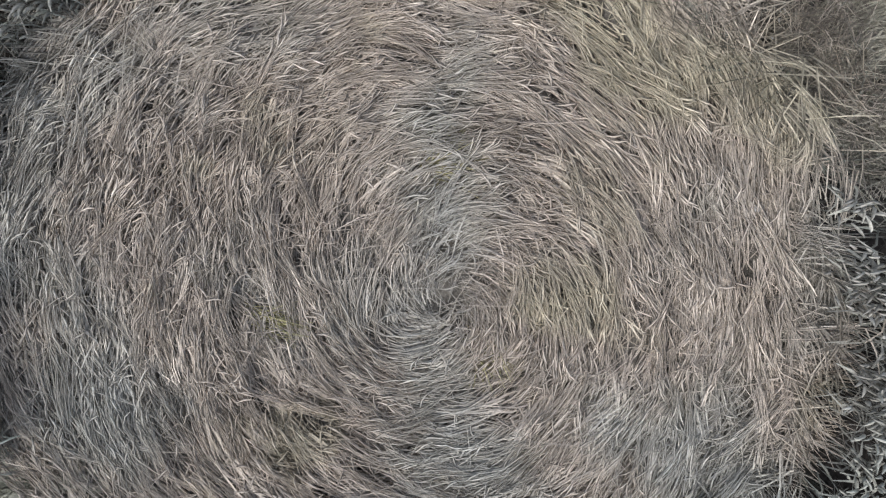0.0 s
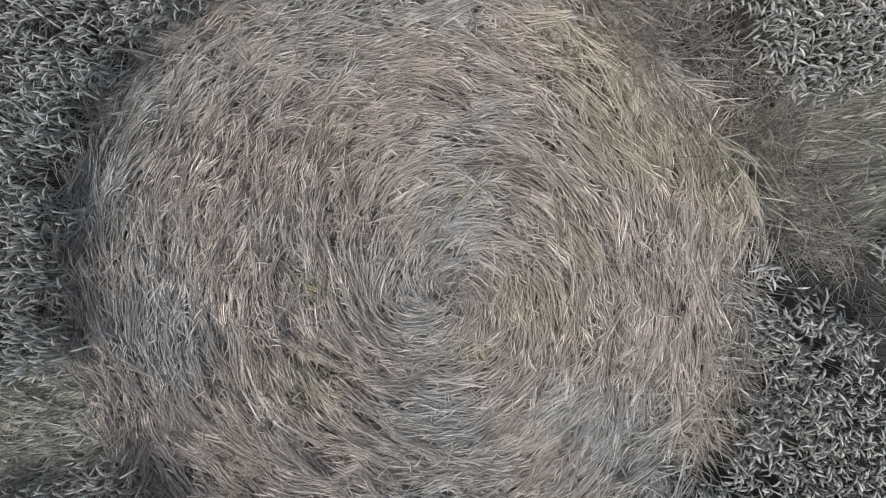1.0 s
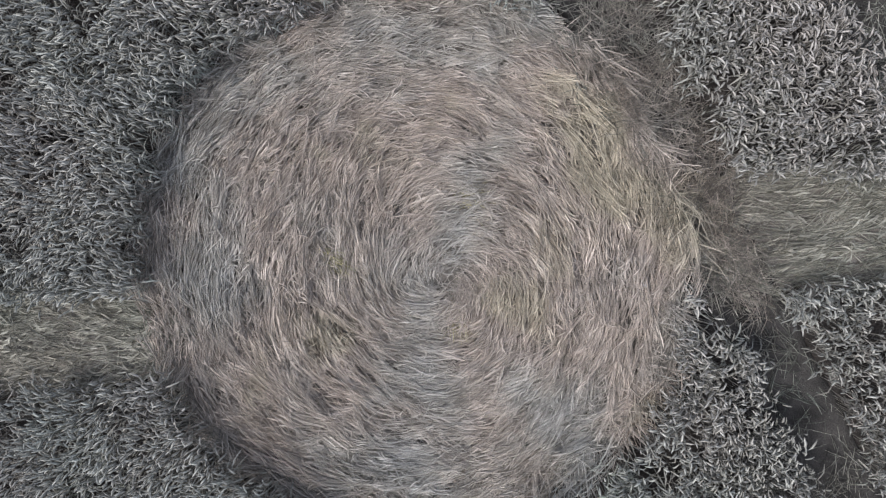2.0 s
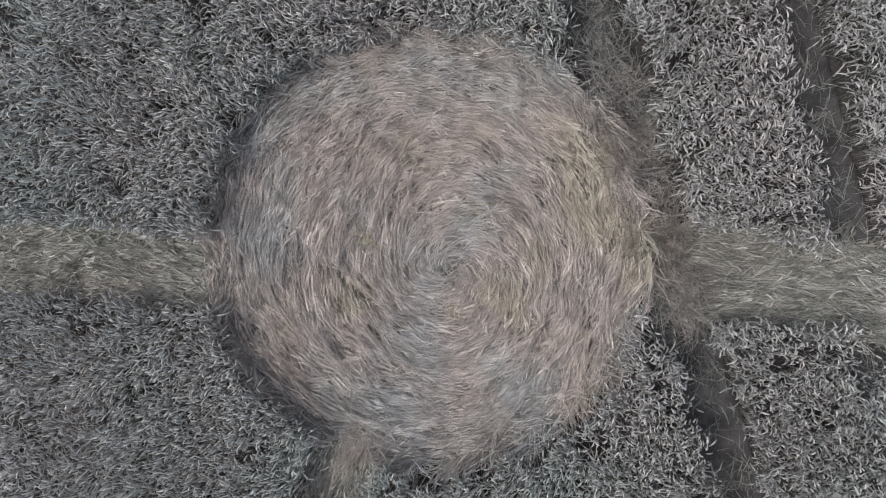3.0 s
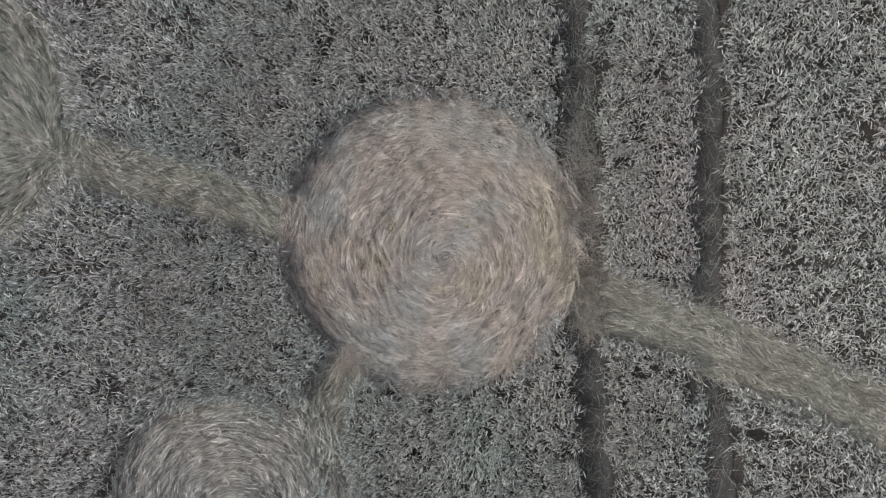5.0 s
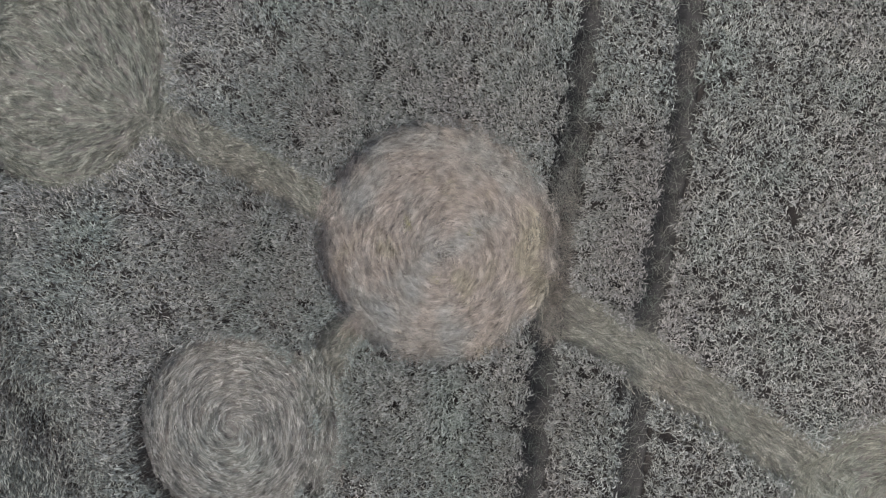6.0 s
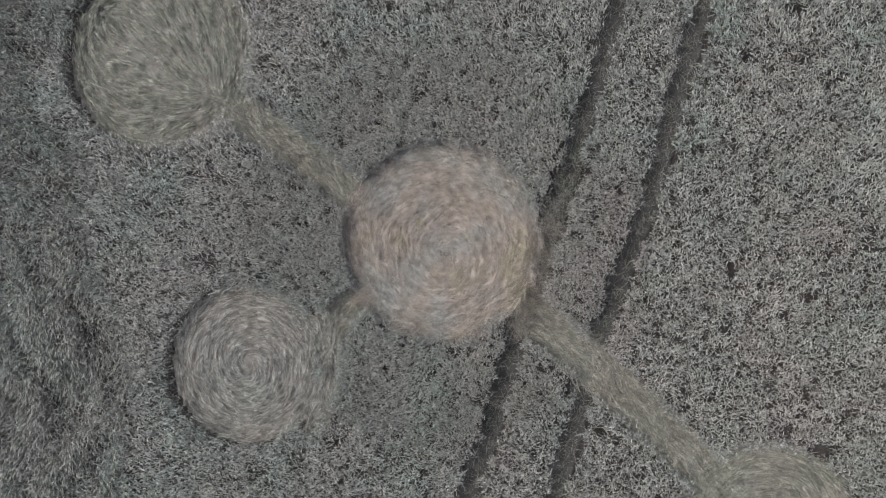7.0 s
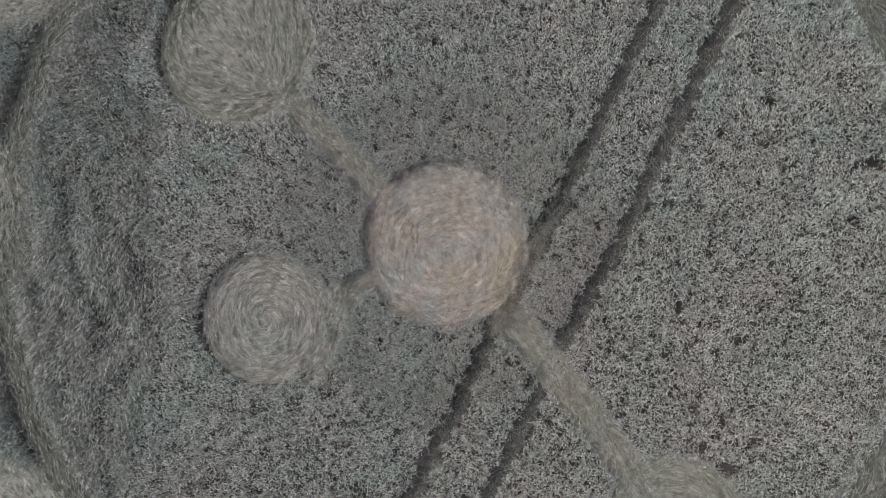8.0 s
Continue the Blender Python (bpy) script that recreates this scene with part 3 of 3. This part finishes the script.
rng = np.random.default_rng(202)
main_circle = flattened_circle(MAIN, KNOT, rng, 3300, 0.38, STRAW, "brownish grey straw swept flat in a tight swirl", 0.35, 0.32, 0.97, 0.25, 0.085, 14, 0.15, 0.07, 0.12,
                               reach=(0.09, 0.29), gap=lambda x, y: 0.06 * knocked(x, y))
edge_fringe(MAIN, rng, 30, (-156, -62), main_circle, STRAW, 0.24, 0.44, 0.95)
edge_fringe((MAIN[0], MAIN[1], MAIN[2] + 0.10), rng, 22, (-156, -62), main_circle, STRAW, 0.34, 0.44, 0.95)
edge_fringe(MAIN, rng, 14, (0, 360), main_circle, STRAW, 0.12, 0.25)
rim_thatch(MAIN, main_circle, rng, 2800, RIM_STRAW, 0.15)
lower_circle = flattened_circle(LOWER, (-4.98, -1.80), rng, 1500, 0.26, STRAW_GREY, "grey-green straw swept flat in a small swirl", 0.25, 0.2, 1.0, 0.13, 0.08, 12, 0.14)
edge_fringe(LOWER, rng, 8, (0, 360), lower_circle, STRAW_GREY, 0.2, 0.3)
upper_circle = flattened_circle(UPPER, (-6.5, 5.55), rng, 1250, 0.26, OLIVE_STRAW, "grey-green straw swept flat, broad fan-shaped lay", 0.7, 0.25, 1.0, 0.13, 0.08, 12, 0.14,
                                lay=fan((-4.45, 4.35), UPPER))
end_circle = flattened_circle(END, (6.1, -7.2), rng, 1150, 0.26, OLIVE_STRAW, "grey straw swept flat at the path's end", 0.3, 0.22, 1.0, 0.13, 0.08, 12, 0.14)
for c in SATELLITES:
    flattened_circle(c, c[:2], rng, 650, 0.1, OLIVE_STRAW, "grey straw pressed flat beside the outer ring", size=1.25, seen=-13.7)
flattened_path(PATH_UPPER, 0.39, rng, 1900, "grey straw path pressed flat through standing wheat")
flattened_path(PATH_END, 0.42, rng, 1900, "grey straw path pressed flat across the wheel tracks")
flattened_path(PATH_LOWER, 0.33, rng, 1900, "short brownish straw path pressed flat between two circles")

band = empty("flattened_band", LOWER[0], LOWER[1], "loosely pressed straw band beside the small circle", "crop path")
bed("straw_bed", band, lambda x, y: lower_band(x, y) < 0.05, (-4.4, -2.3, -4.2, 0.6))
straw_cover(lambda x, y: (lower_band(x, y) < 0.03) & (disc_gap(x, y, LOWER) > -0.02), (-4.4, -2.2, -4.2, 0.6), swirl(LOWER[:2], 0.0), rng, 900, 0.3, "laid_straw", band,
            STRAW_GREY, 0.5, 0.06, 0.22)

ring = empty("flattened_ring", RING[0], RING[1], "pale grey straw ring pressed flat round the field", "crop ring")
bed("straw_bed", ring, lambda x, y: ring_gap(x, y) < 0.08, (-13.2, 13.5, -13.2, 13.2), 0.25, OLD_MAT)
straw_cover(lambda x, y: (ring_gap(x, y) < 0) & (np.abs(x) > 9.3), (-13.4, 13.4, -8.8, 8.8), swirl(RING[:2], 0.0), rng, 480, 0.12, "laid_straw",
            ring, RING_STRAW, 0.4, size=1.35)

# single stalks that lie loose on top of the main circle
variants = []
for k in range(6):
    bow = rng.normal(0, 0.03)
    s = np.linspace(0, 1, 5)
    p = np.stack([(s - 0.5) * 0.42, bow * np.sin(np.pi * s), 0.010 * np.sin(np.pi * s)], -1)[None]
    v, f = tubes(p, np.array([[0.0020, 0.0024, 0.0024, 0.0030, 0.0014]]))
    variants.append(raw_mesh("straw", v, f, STRAW))
way = swirl(KNOT)
for k in range(300):
    r, a = 2.0 * math.sqrt(rng.random()), rng.uniform(0, 2 * math.pi)
    x, y = MAIN[0] + r * math.cos(a), MAIN[1] + r * math.sin(a)
    ob = part("straw", variants[k % 6], main_circle)
    turn = float(way(np.array([x]), np.array([y]))[0]) + rng.normal(0, 0.55)
    ob.matrix_basis = Matrix.LocRotScale((x - MAIN[0], y - MAIN[1], 0.135 + 0.02 * rng.random()),
                                         Euler((rng.uniform(0, 6), rng.normal(0, 0.03), turn)), Vector((rng.uniform(0.7, 1.3), 1.1, 1.1)))

grey_kinds = []
for mesh in variants:
    grey = mesh.copy()
    grey.materials[0] = STRAW_GREY
    grey_kinds.append(grey)
way = swirl((-4.98, -1.80), 0.25)
for k in range(140):
    r, a = 1.7 * math.sqrt(rng.random()), rng.uniform(0, 2 * math.pi)
    x, y = LOWER[0] + r * math.cos(a), LOWER[1] + r * math.sin(a)
    ob = part("straw", grey_kinds[k % 6], lower_circle)
    turn = float(way(np.array([x]), np.array([y]))[0]) + rng.normal(0, 0.5)
    ob.matrix_basis = Matrix.LocRotScale((x - LOWER[0], y - LOWER[1], 0.145 + 0.02 * rng.random()),
                                         Euler((rng.uniform(0, 6), rng.normal(0, 0.03), turn)), Vector((rng.uniform(0.7, 1.3), 1.3, 1.3)))

# ---- wheel tracks ----
for k in (0, 1):
    a, b = TRACKS[k]
    track = empty("wheel_track", a, 0, ("dark tractor rut beside the circle, grown with thin grass", "dark tractor rut with thin trodden grass")[k],
                  "wheel track", "wheel tracks")
    ys = np.arange(-FIELD[1], FIELD[1] + 0.1, 0.05)
    cross = np.linspace(-0.31, 0.31, 13)
    bend = track_bend(ys, k)
    rx = a + b * ys[:, None] + bend[:, None] + cross[None] * math.hypot(1, b)
    ry = np.repeat(ys[:, None], 13, 1)
    rz = 0.018 + 0.035 * vnoise(rx, ry, 0.07, 82) * vnoise(rx, ry, 0.16, 83) * 2 + 0.10 * np.abs(cross[None]) * (0.6 + 0.8 * vnoise(rx, ry, 0.2, 81)) - 0.03
    rz = rz - 0.09 * (np.abs(cross[None]) > 0.28)
    q = np.arange(rx.size).reshape(rx.shape)
    q = np.stack([q[:-1, :-1], q[:-1, 1:], q[1:, 1:], q[1:, :-1]], -1).reshape(-1, 4)
    part("rut", raw_mesh("rut", np.stack([rx, ry, rz + 0.02], -1).reshape(-1, 3), q, RUT, (a, 0, 0)), track, "dark compacted soil")
    x, y = scatter(rng, 850, -2, 9, -FIELD[1], FIELD[1])
    lush = np.clip(1.3 - np.abs(y - 0.2) / 2.2, 0, 1) if k == 0 else np.zeros(len(y))
    ok = (track_gap(x, y, k) < 0.22 + np.where((lush > 0.1) & (disc_gap(x, y, MAIN) < 0.35), 0.30, 0.10 * lush)) & (rng.random(len(x)) < 0.55 + 0.45 * lush)
    ok &= ~((disc_gap(x, y, MAIN) < -0.25))
    x, y, n = x[ok], y[ok], int(ok.sum())
    heading = math.atan2(1, b)
    p = sweep(x, y, lambda u, v: heading + 0 * u, rng, rng.uniform(0.08, 0.26, n), 3, 0.04, 0.06 + 0.09 * lush[ok], 0.9, 0.7, jumble=0.5)
    v, f = tubes(p, rng.uniform(0.0020, 0.0038, n)[:, None] * np.array([[1, 0.95, 0.5]]))
    tagged(part("grass", raw_mesh("grass", v, f, WEED, (a, 0, 0)), track, "thin trodden grey-green grass"), kind="stuff")


# grass that fell every way where the near track brushes the circle
tangle = empty("grass_tangle", 1.75, -0.9, "tangled grey-brown grass fallen between circle and rut", "grass", kind="stuff")
x, y = scatter(rng, 1900, 0.6, 3.2, -2.2, 1.6)
reach_out = track_gap(x, y, 0) + 0.25 * (vnoise(x, y, 0.35, 91) - 0.5) + 0.40 * np.clip(np.abs(y + 0.6) - 0.6, 0, 2)
ok = (reach_out < 0.46) & (disc_gap(x, y, MAIN) > -0.55)
ok &= rng.random(len(x)) < np.clip((0.46 - reach_out) * 5, 0.1, 1)
x, y, n = x[ok], y[ok], int(ok.sum())
p = sweep(x, y, lambda u, v: 6.3 * vnoise(u, v, 0.5, 92), rng, rng.uniform(0.10, 0.30, n), 3, 0.08, 0.20, 0.8, 1.1, 0.10, 3, 0.5)
v, f = tubes(p, rng.uniform(0.0016, 0.0030, n)[:, None] * np.array([[1, 0.95, 0.5]]))
tagged(part("grass", raw_mesh("grass", v, f, RIM_STRAW, (1.75, -0.9, 0)), tangle), kind="stuff")


# ---- small things ----
def straw_tuft(x, y, count, spread, tall, facing, label, seed, material=STRAW):
    r = np.random.default_rng(seed)
    a = facing + r.normal(0, spread, count)
    ln = r.uniform(0.18, 0.36, count)
    base, base_y = r.normal(0, 0.05, count), r.normal(0, 0.05, count)
    lift = np.clip(r.normal(tall, 0.15, count), 0.08, 1.2)
    nodes = []
    for f in (0.0, 0.35, 0.7, 1.0):
        reach, z = ln * f * np.cos(lift), 0.09 + ln * np.sin(lift) * f * (1.25 - 0.45 * f)
        nodes.append(np.stack([base * (1 - f) + reach * np.cos(a), base_y * (1 - f) + reach * np.sin(a), z], -1))
    v, f = tubes(np.stack(nodes, 1), r.uniform(0.0022, 0.0036, count)[:, None] * np.array([[1.1, 1, 0.9, 0.5]]))
    ob = new("straw_tuft", raw_mesh("straw_tuft", v, f, material))
    ob.location = (x, y, 0)
    return tagged(ob, label, "straw tuft", "straw tufts")


straw_tuft(0.66, 1.83, 46, 0.55, 0.5, 0.75, "spiky pale straw tuft rising from the laid swirl", 1)
straw_tuft(0.08, 0.83, 26, 1.9, 0.55, 0.0, "small star of pale straw on the swirl", 2)
straw_tuft(0.42, 0.30, 40, 0.32, 0.12, 2.6, "fan of pale stalks near the swirl's knot", 3)
straw_tuft(-0.03, -0.04, 34, 1.6, 0.35, -1.4, "ragged straw knot at the swirl's middle", 4)
straw_tuft(-0.12, -0.2, 34, 0.4, 0.15, -2.3, "yellowish flat straw wisp below the knot", 5, YELLOW)
straw_tuft(-0.45, 0.98, 40, 0.3, 0.12, -1.3, "yellowish flat straw wisp on the swirl", 7, YELLOW)
straw_tuft(0.60, 0.36, 34, 0.5, 0.12, -0.6, "rusty yellow straw wisp near the knot", 8, YELLOW)
straw_tuft(1.62, -0.95, 30, 0.9, 0.4, 0.6, "loose straw wisp at the circle's rim", 6)


def stone(x, y, size, seed, label):
    bm = bmesh.new()
    bmesh.ops.create_icosphere(bm, subdivisions=2, radius=size)
    r = random.Random(seed)
    for v in bm.verts:
        v.co = v.co * (0.75 + 0.5 * noise.noise(v.co / size * 1.3 + Vector((seed, 0, 0)))) + v.co * r.uniform(-0.06, 0.06)
        v.co.z *= 0.6
    me = bpy.data.meshes.new("stone")
    bm.to_mesh(me)
    bm.free()
    me.materials.append(STONE)
    ob = new("stone", me)
    ob.location = (x, y, size * 0.4 + 0.03)
    return tagged(ob, label, "stone", "stones")


white = stone(0.96, -1.30, 0.026, 3, "small white flint caught on the laid straw")
white.location.z = 0.15
for k in range(14):
    u, w = rng.uniform(-0.16, 0.16), rng.uniform(-0.28, 0.28)
    stone(1.86 + u + 0.5 * w, -1.30 + w, rng.uniform(0.012, 0.026), 10 + k, "small pale flint on the dark rut soil")
